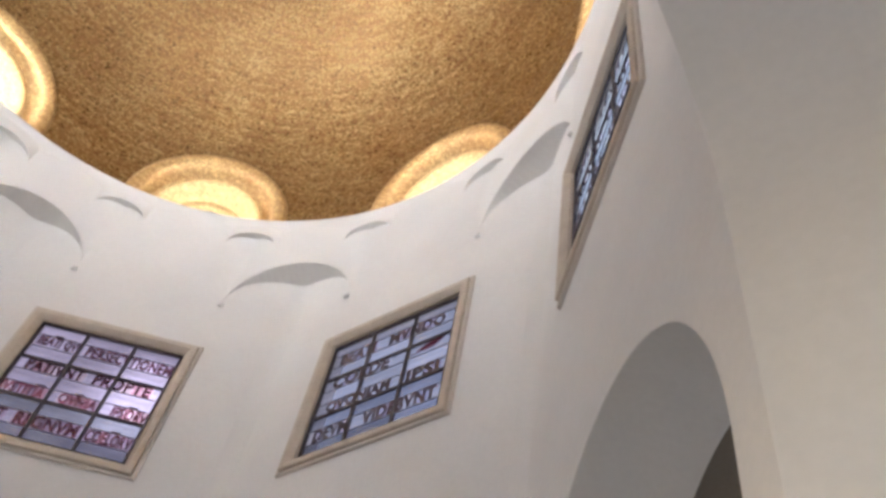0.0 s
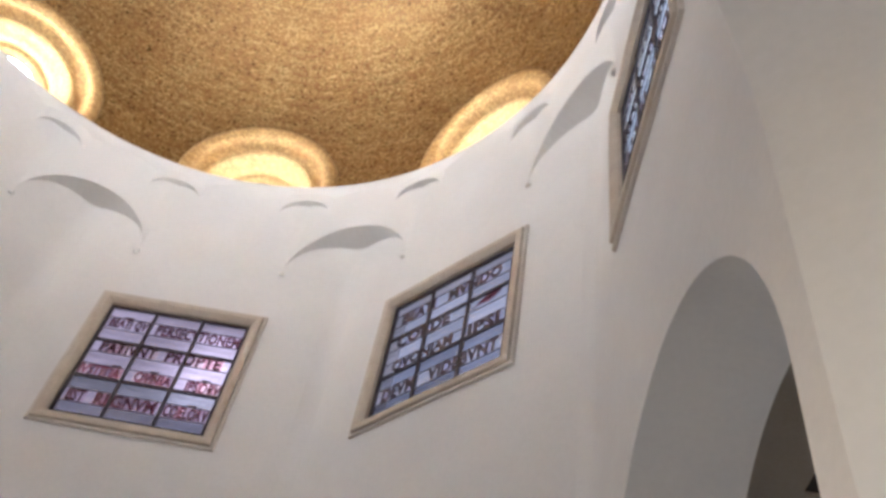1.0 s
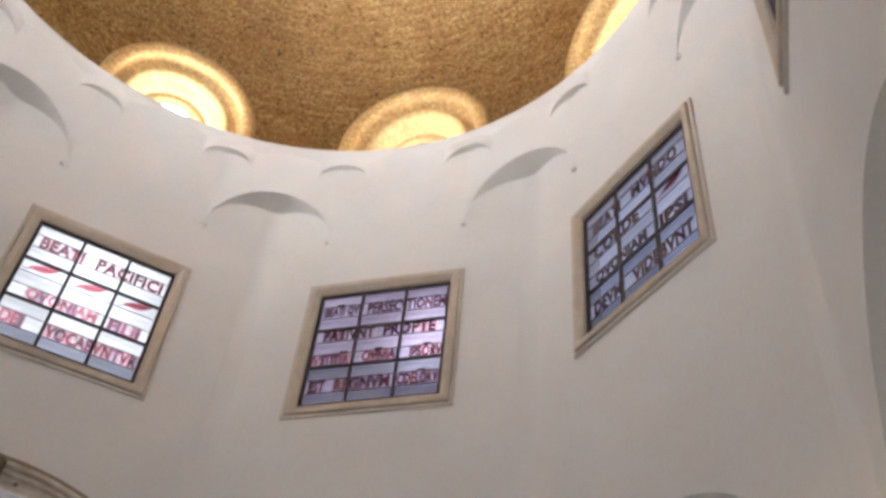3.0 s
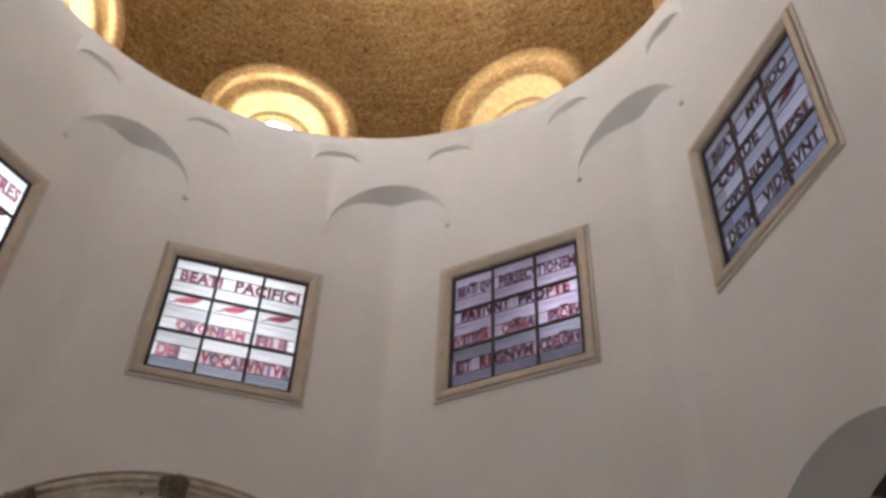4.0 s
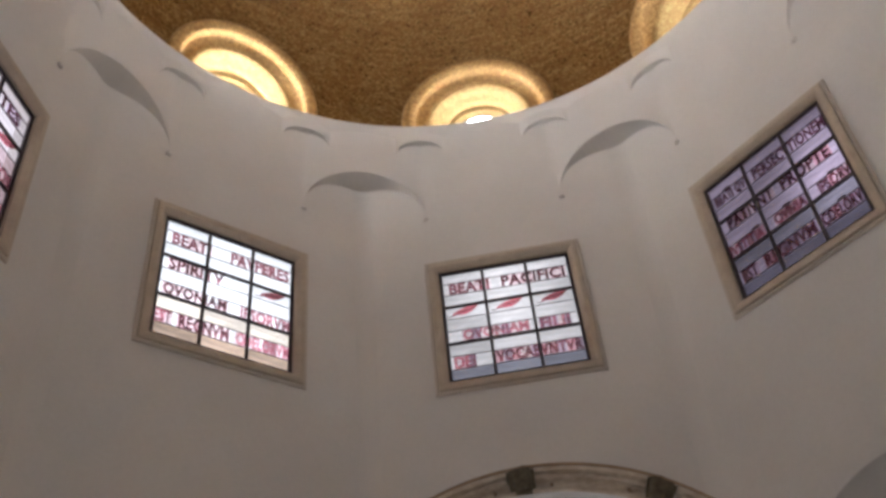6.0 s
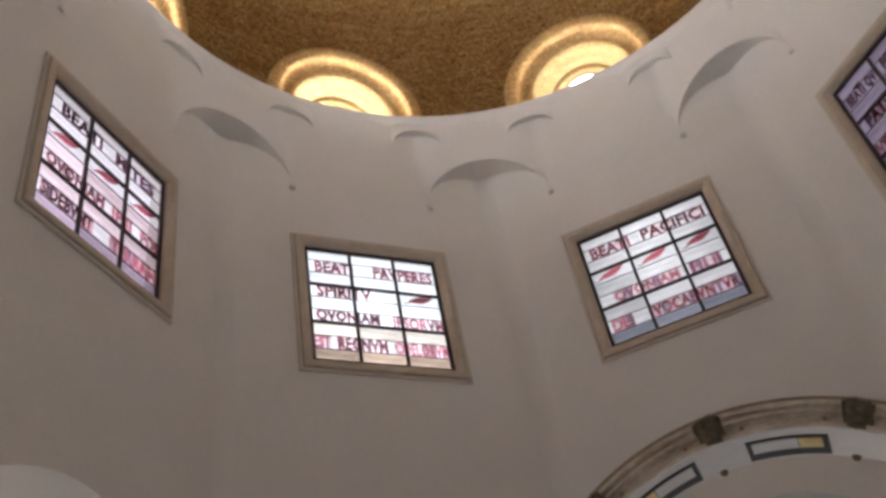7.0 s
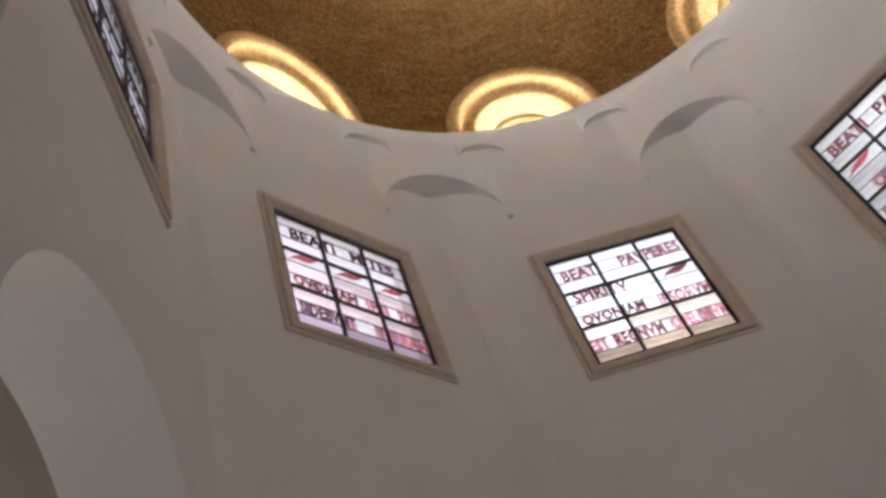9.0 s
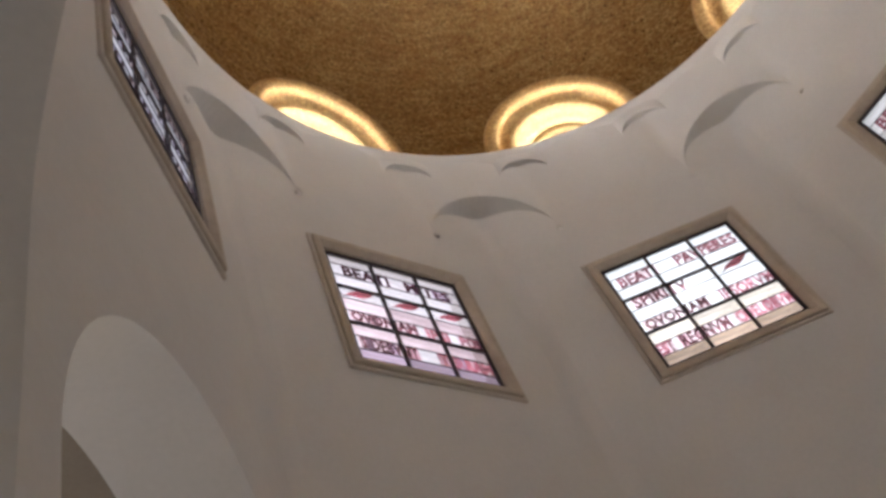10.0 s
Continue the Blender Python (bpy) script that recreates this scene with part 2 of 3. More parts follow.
def bevelled_box(name, x0, x1, y0, y1, z0, z1, mat, bev=0.004):
    me = mesh_of(name, *box_data(x0, x1, y0, y1, z0, z1), mat)
    bm = bmesh.new()
    bm.from_mesh(me)
    bmesh.ops.bevel(bm, geom=bm.edges[:], offset=bev, segments=1, affect="EDGES")
    bm.to_mesh(me)
    bm.free()
    return me


def wall_data(r0, r1, height, arch=None, win=None, splay=(0, 0, 0)):
    """One side of an octagonal ring between the apothems r0 and r1, with an arched and a square opening through it.
    splay: how much wider, lower and higher the square opening is on the outside."""
    wide, down, up = splay
    verts, faces = [], []

    def quad(*pts):
        k = len(verts)
        verts.extend(pts)
        faces.append(tuple(range(k, k + len(pts))))

    for r in (r0, r1):
        w = r * TAN

        def flat(x0, x1, z0, z1):
            quad((x0, r, z0), (x1, r, z0), (x1, r, z1), (x0, r, z1))
        z = 0.0
        if arch:
            ra, sp = arch
            top = sp + ra + 0.25
            for s in (-1, 1):
                flat(*sorted((s * w, s * ra)), 0, sp)
            pts = [(-ra * math.cos(math.pi * i / 48), sp + ra * math.sin(math.pi * i / 48)) for i in range(49)]
            for (xa, za), (xb, zb) in zip(pts, pts[1:]):
                quad((xa, r, za), (xb, r, zb), (xb, r, top), (xa, r, top))
            for s in (-1, 1):
                flat(*sorted((s * w, s * ra)), sp, top)
            z = top
        if win:
            hw, z0, z1 = win
            if r == r1:
                hw, z0, z1 = hw + wide, z0 - down, z1 + up
            flat(-w, w, z, z0)
            for s in (-1, 1):
                flat(*sorted((s * w, s * hw)), z0, z1)
            z = z1
        flat(-w, w, z, height)
    w0, w1 = r0 * TAN, r1 * TAN
    quad((-w0, r0, height), (w0, r0, height), (w1, r1, height), (-w1, r1, height))
    if arch:
        for (xa, za), (xb, zb) in zip(pts, pts[1:]):
            quad((xa, r0, za), (xb, r0, zb), (xb, r1, zb), (xa, r1, za))
        for s in (-1, 1):
            quad((s * ra, r0, 0), (s * ra, r1, 0), (s * ra, r1, sp), (s * ra, r0, sp))
    if win:
        hw, z0, z1 = win
        ho, zo0, zo1 = hw + wide, z0 - down, z1 + up
        for za, zb in ((z0, zo0), (z1, zo1)):
            quad((-hw, r0, za), (hw, r0, za), (ho, r1, zb), (-ho, r1, zb))
        for s in (-1, 1):
            quad((s * hw, r0, z0), (s * ho, r1, zo0), (s * ho, r1, zo1), (s * hw, r0, z1))
    return verts, faces


# ---- the octagon ----
GL = WIN_HALF - 0.17
drum_wall = mesh_of("drum_wall", *wall_data(R_IN, R_OUT, H_DRUM, (R_ARCH, SPRING), (GL + 0.01, WIN_Z0 + 0.165, WIN_Z1 - 0.165), (0.55, 0.05, 0.85)), PLASTER)
# Unseen outer walls; their openings are added and sized to steer light inside.
aisle_open = mesh_of("aisle_wall", *wall_data(8.6, 9.0, 6.3, None, (1.7, 0.5, 4.2)), PLASTER)
aisle_gap = mesh_of("aisle_wall", *wall_data(8.6, 9.0, 6.3, None, (1.4, 0.1, 3.6)), PLASTER)
aisle_wide = mesh_of("aisle_wall", *wall_data(8.6, 9.0, 6.3, None, (3.0, 0.2, 5.4)), PLASTER)
aisle_small = mesh_of("aisle_wall", *wall_data(8.6, 9.0, 6.3, None, (0.9, 1.2, 3.8)), PLASTER)
for side, az, key in SIDES:
    ob = new("wall_" + side, drum_wall)
    ob.matrix_world = turn(az)
    tagged(ob, "white plastered octagon wall with an open round arch", "wall", kind="structure")
    ob = new("wall_aisle_" + side, aisle_wide if key == "F" else aisle_open if key in "DEG" else (aisle_gap if key == "H" else aisle_small))
    ob.matrix_world = turn(az)
    tagged(ob, "unseen outer aisle wall with an added opening for light", "wall", kind="structure")


def octagon(r, z, k=TAN):
    return [((r / math.cos(radians(22.5))) * math.cos(radians(22.5 + 45 * i)), (r / math.cos(radians(22.5))) * math.sin(radians(22.5 + 45 * i)), z) for i in range(8)]


def slab(name, r0, r1, z0, z1, mat):
    """An octagonal slab, whole or with an octagonal hole."""
    rings = [octagon(r1, z0), octagon(r1, z1)] + ([octagon(r0, z1), octagon(r0, z0)] if r0 else [])
    v = sum(rings, [])
    f = []
    if r0:
        for a in range(4):
            b = (a + 1) % 4
            f += [(8 * a + i, 8 * a + (i + 1) % 8, 8 * b + (i + 1) % 8, 8 * b + i) for i in range(8)]
    else:
        f = [tuple(range(8)), tuple(range(8, 16))] + [(i, (i + 1) % 8, 8 + (i + 1) % 8, 8 + i) for i in range(8)]
    return new(name, mesh_of(name, v, f, mat))


tagged(slab("floor", 0, 8.6, -0.2, 0.0, FLOOR_STONE), "pale stone floor slab", "floor", kind="structure")
tagged(slab("aisle_roof", R_OUT, 9.2, 6.3, 6.5, ROOF_LEAD), "flat roof over the aisle", "roof", kind="structure")
gv, gf = [(-600, -600, -0.25), (600, -600, -0.25), (600, 600, -0.25), (-600, 600, -0.25)], [(0, 1, 2, 3)]
tagged(new("ground", mesh_of("ground", gv, gf, GROUND)), "dry bare ground", "ground", kind="structure")


def aisle_ceiling():
    """Plaster ceiling with a recessed dark boarded panel over each side of the aisle."""
    zc, zr, ra, rb, hu = 5.8, 5.84, 5.93, 8.1, 1.66
    v, f, idx = [], [], []

    def quad(pts, m, mat=0):
        k = len(v)
        v.extend([tuple(m @ Vector(p)) for p in pts])
        f.append((k, k + 1, k + 2, k + 3))
        idx.append(mat)
    for _, az, _ in SIDES:
        m = turn(az)
        i0, i1 = R_OUT, 8.6
        quad([(-i0 * TAN, i0, zc), (i0 * TAN, i0, zc), (hu, ra, zc), (-hu, ra, zc)], m)
        quad([(-i1 * TAN, i1, zc), (i1 * TAN, i1, zc), (hu, rb, zc), (-hu, rb, zc)], m)
        for s in (-1, 1):
            quad([(s * hu, ra, zc), (s * i0 * TAN, i0, zc), (s * i1 * TAN, i1, zc), (s * hu, rb, zc)], m)
            quad([(s * hu, ra, zc), (s * hu, rb, zc), (s * hu, rb, zr), (s * hu, ra, zr)], m)
        for r in (ra, rb):
            quad([(-hu, r, zc), (hu, r, zc), (hu, r, zr), (-hu, r, zr)], m)
        n = 12
        for j in range(n):
            a, b = -hu + 2 * hu * j / n, -hu + 2 * hu * (j + 1) / n - 0.012
            quad([(a, ra, zr - 0.012), (b, ra, zr - 0.012), (b, rb, zr - 0.012), (a, rb, zr - 0.012)], m, 1)
        quad([(-hu, ra, zr), (hu, ra, zr), (hu, rb, zr), (-hu, rb, zr)], m, 1)
    me = bpy.data.meshes.new("ceiling")
    me.from_pydata(v, [], f)
    me.materials.append(SHADED_PLASTER)
    me.materials.append(DARK_WOOD)
    for p, i in zip(me.polygons, idx):
        p.material_index = i
    tagged(new("ceiling", me), "aisle ceiling, plaster coloured as shaded, with dark boarded panels", "ceiling", kind="structure")


aisle_ceiling()


# ---- corner arches that turn the octagon round ----
def corner_data(half, face, corner, tip_z, rise, top, dip=0.0, steps=28):
    """A filled corner above an arch: the face stands at the distance face, the walls meet at corner."""
    v, f = [], []
    slope = min((corner - face) / half, 0.4148 if half > 0.5 else 0.199)
    arc = [(-half * math.cos(math.pi * i / steps), tip_z + rise * math.sin(math.pi * i / steps)) for i in range(steps + 1)]
    for x, z in arc:
        d = corner - abs(x) * slope + 0.03
        end = max(face, corner - slope * half)  # where the tips die into the walls
        v += [(x, face + (end - face) * abs(x / half) ** 6, z), (x, end, top), (x, d, z - dip * (d - face) * (1 - abs(x / half) ** 4))]
    for i in range(steps):
        a, b = 3 * i, 3 * (i + 1)
        f += [(a, b, b + 1, a + 1), (a, a + 2, b + 2, b)]
    for k in (0, 3 * steps):  # closed ends
        v.append((v[k][0], v[k + 2][1], top))
        f.append((k, k + 2, len(v) - 1, k + 1))
    return v, f


CHORD = 0.851
squinch_me = mesh_of("squinch", *corner_data(CHORD, 4.518, 4.871, 10.2, 0.8, H_DRUM + 0.004, 0.25), PLASTER)
nub_me = bevelled_box("corbel", -0.035, 0.035, -0.03, 0.045, -0.035, 0.03, PLASTER, 0.012)
small_me = mesh_of("small_squinch", *corner_data(0.36, 4.493, 4.598, 11.4, 0.28, H_DRUM + 0.004, 0.1), PLASTER)
for k in range(8):
    sq = new("squinch", squinch_me)
    sq.matrix_world = turn(22.5 + 45 * k)
    tagged(sq, "white plaster squinch arch across a corner of the drum", "squinch", "corner squinches")
    for s in (-1, 1):
        part("corbel", nub_me, sq, "", pose(s * (CHORD - 0.012), 4.512, 10.185))
    for s in (-1, 1):
        a = 45 * k + s * 11.25
        sm = new("small_squinch", small_me)
        sm.matrix_world = turn(a) @ pose(-s * 0.043, 0, 0)
        tagged(sm, "small white plaster squinch below the dome's rim", "squinch", "small squinches")


def cove(beta, corner, radius, z0, z1, steps=12):
    """A rounded inner corner between two walls whose normals part by twice beta."""
    b = radians(beta)
    yc = corner - radius / math.cos(b) - 0.001
    v, f = [], []
    for i in range(steps + 1):
        a = -b + 2 * b * i / steps
        v += [(radius * math.sin(a), yc + radius * math.cos(a), z0), (radius * math.sin(a), yc + radius * math.cos(a), z1)]
    f = [(2 * i, 2 * i + 2, 2 * i + 3, 2 * i + 1) for i in range(steps)]
    return mesh_of("corner_cove", v, f, PLASTER, smooth=True)


big_cove, upper_cove = cove(22.5, 4.871, 0.34, 0.0, 11.01), cove(11.25, 4.5978, 0.45, 10.6, 11.62)
for k in range(8):
    cv = new("corner_cove", big_cove)
    cv.matrix_world = turn(22.5 + 45 * k)
    tagged(cv, "softly rounded plaster corner between two walls", "cove", kind="structure")
    for s in (-1, 1):
        cv = new("upper_cove", upper_cove)
        cv.matrix_world = turn(45 * k + s * 11.25) @ pose(-s * 0.047, 0, 0)
        tagged(cv, "softly rounded plaster corner beside a squinch", "cove", kind="structure")


# ---- dome ----
DOME_R, DOME_Z = 4.74, 12.0
OC_Z = 12.26


def dome_y(u, z):
    return math.sqrt(max(0.1, DOME_R ** 2 - u * u - (z - DOME_Z) ** 2))


def dome():
    nu, nv = 480, 120
    v, f = [], []
    for j in range(nv):
        e = radians(88.5) * j / (nv - 1)
        for i in range(nu):
            a = 2 * math.pi * i / nu
            v.append((DOME_R * math.cos(e) * math.cos(a), DOME_R * math.cos(e) * math.sin(a), DOME_Z + DOME_R * math.sin(e)))
    v.append((0, 0, DOME_Z + DOME_R))
    for j in range(nv - 1):
        e = radians(88.5) * (j + 0.5) / (nv - 1)
        for i in range(nu):
            a = 2 * math.pi * (i + 0.5) / nu
            da = (a + math.pi / 8) % (math.pi / 4) - math.pi / 8
            u, z = DOME_R * math.cos(e) * math.sin(da), DOME_Z + DOME_R * math.sin(e)
            if math.hypot(u, z - OC_Z) < 1.12:
                continue
            f.append((j * nu + i, j * nu + (i + 1) % nu, (j + 1) * nu + (i + 1) % nu, (j + 1) * nu + i))
    f += [((nv - 1) * nu + i, (nv - 1) * nu + (i + 1) % nu, nu * nv) for i in range(nu)]
    me = bpy.data.meshes.new("dome")
    me.from_pydata(v, [], f)
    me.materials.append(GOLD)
    me.materials.append(ROOF_LEAD)
    for p in me.polygons:
        p.use_smooth = True
    me.flip_normals()
    ob = new("dome", me)
    tagged(ob, "dome lined with small gold mosaic tiles", "dome", kind="structure")
    shell_v, shell_f = [], []
    ro = 5.3
    for j in range(25):
        e = radians(90) * j / 24
        for i in range(64):
            a = 2 * math.pi * i / 64
            shell_v.append((ro * math.cos(e) * math.cos(a), ro * math.cos(e) * math.sin(a), 12.03 + ro * math.sin(e)))
    for j in range(24):
        shell_f += [(j * 64 + i, j * 64 + (i + 1) % 64, (j + 1) * 64 + (i + 1) % 64, (j + 1) * 64 + i) for i in range(64)]
    tagged(new("dome_roof", mesh_of("dome_roof", shell_v, shell_f, ROOF_LEAD, smooth=True)), "outer shell of the dome", "roof", kind="structure")


dome()


def dome_rim(steps=128):
    """The drum's top edge, drawn into a true circle under the dome."""
    prof = [(4.548, 11.75), (4.512, 11.87), (4.5, 11.97), (4.5, 12.006), (4.51, 12.018), (4.7, 12.018)]
    v = [(r * math.cos(2 * math.pi * i / steps), r * math.sin(2 * math.pi * i / steps), z) for r, z in prof for i in range(steps)]
    f = [(j * steps + i, j * steps + (i + 1) % steps, (j + 1) * steps + (i + 1) % steps, (j + 1) * steps + i)
         for j in range(len(prof) - 1) for i in range(steps)]
    rim_me = mesh_of("dome_rim", v, f, PLASTER, smooth=True)
    tagged(new("dome_rim", rim_me), "smooth white plaster rim below the gold dome", "rim", kind="structure")


dome_rim()


def ring_surface(name, rows, mat, steps=96):
    """A round moulding about a dome window: rows of (radius, y or offset from the dome's face)."""
    v, f = [], []
    for rho, kind, d in rows:
        for i in range(steps):
            a = 2 * math.pi * i / steps
            u, z = rho * math.cos(a), OC_Z + rho * math.sin(a)
            y = dome_y(u, z) + d if kind == "face" else d
            v.append((u, y, z))
    for j in range(len(rows) - 1):
        f += [(j * steps + i, j * steps + (i + 1) % steps, (j + 1) * steps + (i + 1) % steps, (j + 1) * steps + i) for i in range(steps)]
    me = bpy.data.meshes.new(name)
    me.from_pydata(v, [], f)
    me.materials.append(mat)
    for p in me.polygons:
        p.use_smooth = True
    return me


def disc(name, rho, y, mat, steps=48):
    v = [(rho * math.cos(2 * math.pi * i / steps), y, OC_Z + rho * math.sin(2 * math.pi * i / steps)) for i in range(steps)]
    return mesh_of(name, v, [tuple(range(steps))], mat)


ring_rows = [(1.21, "face", 0.02), (1.19, "face", -0.01)]
ring_rows += [(1.08 + 0.1 * math.cos(math.pi * i / 10), "face", -0.015 - 0.07 * math.sin(math.pi * i / 10)) for i in range(1, 10)]
ring_rows += [(0.965, "face", 0.03), (0.94, "face", 0.1), (0.87, "face", 0.13), (0.84, "face", 0.12)]
outer_ring = ring_surface("outer_ring", ring_rows, GOLD_RING_LIT)
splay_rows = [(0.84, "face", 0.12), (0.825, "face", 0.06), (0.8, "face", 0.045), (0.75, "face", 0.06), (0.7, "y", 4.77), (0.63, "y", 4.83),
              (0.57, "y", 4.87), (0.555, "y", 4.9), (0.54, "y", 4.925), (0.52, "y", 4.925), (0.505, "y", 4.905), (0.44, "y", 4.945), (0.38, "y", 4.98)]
splay = ring_surface("splay", splay_rows, GOLD_SPLAY_LIT)
rim = ring_surface("glass_rim", [(0.385, "y", 4.995), (0.385, "y", 4.97), (0.36, "y", 4.97), (0.36, "y", 4.995)], ROOF_LEAD)
pane_round = disc("round_pane", 0.372, 4.99, GLASS["milky"])
for i, (side, az, key) in enumerate(SIDES):
    w = new("dome_window_%d" % (i + 1))
    w.matrix_world = turn(az)
    tagged(w, "round dome window with ringed gold mosaic surround", "window", "dome windows", "structure")
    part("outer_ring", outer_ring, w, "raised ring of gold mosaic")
    part("splay", splay, w, "stepped gold splay, coloured pale as if brightly lit")
    part("glass_rim", rim, w, "thin grey metal rim")
    part("pane", pane_round, w)
    b = new("backdrop", disc("sky_backdrop", 0.45, 5.02, DOME_GLOW[key]))
    b.matrix_world = turn(az)
    tagged(b, "bright sky outside a dome window", "backdrop", kind="structure")


# ---- stained windows ----
def moulding(name, profile, half, z0, z1, mat):
    """A square frame: profile of (inward offset, stand-off into the room)."""
    v, f = [], []
    n = len(profile)
    for cx, cz in ((-1, -1), (1, -1), (1, 1), (-1, 1)):
        for w, p in profile:
            v.append((cx * (half - w), R_IN - p, (z0 + w) if cz < 0 else (z1 - w)))
    for c in range(4):
        d = (c + 1) % 4
        f += [(c * n + i, c * n + i + 1, d * n + i + 1, d * n + i) for i in range(n - 1)]
    return mesh_of(name, v, f, mat)


FRAME_LIP = moulding("outer_lip", [(0, -0.01), (0, 0.026), (0.008, 0.034), (0.03, 0.034), (0.036, 0.028), (0.038, 0.006), (0.046, 0.006), (0.046, -0.01)], WIN_HALF, WIN_Z0, WIN_Z1, LIP_STONE)
FRAME = moulding("stone_frame", [(0.044, -0.01), (0.044, 0.054), (0.05, 0.062), (0.062, 0.066), (0.106, 0.066), (0.114, 0.062),
                                 (0.122, 0.05), (0.132, 0.046), (0.165, 0.012), (0.17, -0.08)], WIN_HALF, WIN_Z0, WIN_Z1, LIMESTONE)
GZ0, GZ1 = WIN_Z0 + 0.17, WIN_Z1 - 0.17
PW, PH = 2 * GL / 3, (GZ1 - GZ0) / 9
Y_GLASS = R_IN + 0.035
bar_v = mesh_of("upright_bar", *box_data(-0.02, 0.02, -0.012, 0.012, GZ0, GZ1), LEAD)
bar_h = mesh_of("cross_bar", *box_data(-GL, GL, -0.011, 0.011, -0.02, 0.02), LEAD)
edge_v = mesh_of("edge_bar", *box_data(-0.022, 0.022, -0.012, 0.012, GZ0, GZ1), LEAD)
edge_h = mesh_of("edge_bar", *box_data(-GL, GL, -0.0115, 0.0115, -0.022, 0.022), LEAD)
came = mesh_of("came", *box_data(-GL, GL, -0.006, 0.006, -0.003, 0.003), GREY_LEAD)
stroke = mesh_of("stroke", *box_data(-0.05, 0.05, -0.003, 0.003, -0.011, 0.011), PAINTED)
pane_cache = {}


def pane_mesh(w, h, tint):
    key = (round(w, 4), tint)
    if key not in pane_cache:
        pane_cache[key] = mesh_of("pane", *box_data(-w / 2 + 0.002, w / 2 - 0.002, 0, 0.005, -h / 2 + 0.002, h / 2 - 0.002), GLASS[tint])
    return pane_cache[key]


def letters(body, x0, x1, height, ink, bold=0.028):
    """Raised painted letters as one mesh, fitted between x0 and x1."""
    cu = bpy.data.curves.new("lettering", "FONT")
    cu.body, cu.extrude, cu.resolution_u, cu.offset, cu.space_character = body, 0.004, 2, bold, 1.04
    tmp = bpy.data.objects.new("lettering", cu)
    scene.collection.objects.link(tmp)
    me = bpy.data.meshes.new_from_object(tmp.evaluated_get(bpy.context.evaluated_depsgraph_get()))
    bpy.data.objects.remove(tmp)
    co = np.array([v.co for v in me.vertices])
    lo, hi = co.min(0), co.max(0)
    sx, sz = (x1 - x0) / (hi[0] - lo[0]), height / (hi[1] - lo[1])
    for v in me.vertices:
        x, y, z = v.co
        v.co = (x0 + (x - lo[0]) * sx, z * 0.6, (y - lo[1]) * sz - height / 2)
    me.materials.clear()
    me.materials.append(ink)
    return me


def leaf_mesh():
    """A pointed leaf of red glass with a curled stem and a dark midrib."""
    top = [(-0.17 + 0.36 * i / 12, 0.066 * math.sin(math.pi * (i / 12) ** 0.8)) for i in range(13)]
    low = [(-0.17 + 0.36 * i / 12, -0.042 * math.sin(math.pi * (i / 12) ** 1.4)) for i in range(11, 0, -1)]
    ol = [(x, z + 0.3 * x + 0.9 * x * x - 0.01) for x, z in top + low]
    n = len(ol)
    v = [(x, 0, z) for x, z in ol] + [(x, 0.004, z) for x, z in ol]
    f = [tuple(range(n)), tuple(range(n, 2 * n))] + [(i, (i + 1) % n, n + (i + 1) % n, n + i) for i in range(n)]
    me = mesh_of("leaf", v, f, GLASS["red"])
    line = [(-0.24, -0.03), (-0.21, -0.062), (-0.17, -0.058), (-0.08, -0.03), (0.02, 0.002), (0.11, 0.036), (0.17, 0.056)]
    half = [0.004, 0.006, 0.006, 0.006, 0.005, 0.004, 0.002]
    v = [(x, y, z + s * h) for (x, z), h in zip(line, half) for y in (-0.003, 0.001) for s in (-1, 1)]
    f = []
    for i in range(len(line) - 1):
        a, b = 4 * i, 4 * i + 4
        f += [(a, a + 1, b + 1, b), (a + 2, b + 2, b + 3, a + 3), (a, b, b + 2, a + 2), (a + 1, a + 3, b + 3, b + 1)]
    f += [(0, 2, 3, 1), (len(v) - 4, len(v) - 3, len(v) - 1, len(v) - 2)]
    return me, mesh_of("leaf_stem", v, f, GLASS["dusk"])


LEAF, STEM = leaf_mesh()
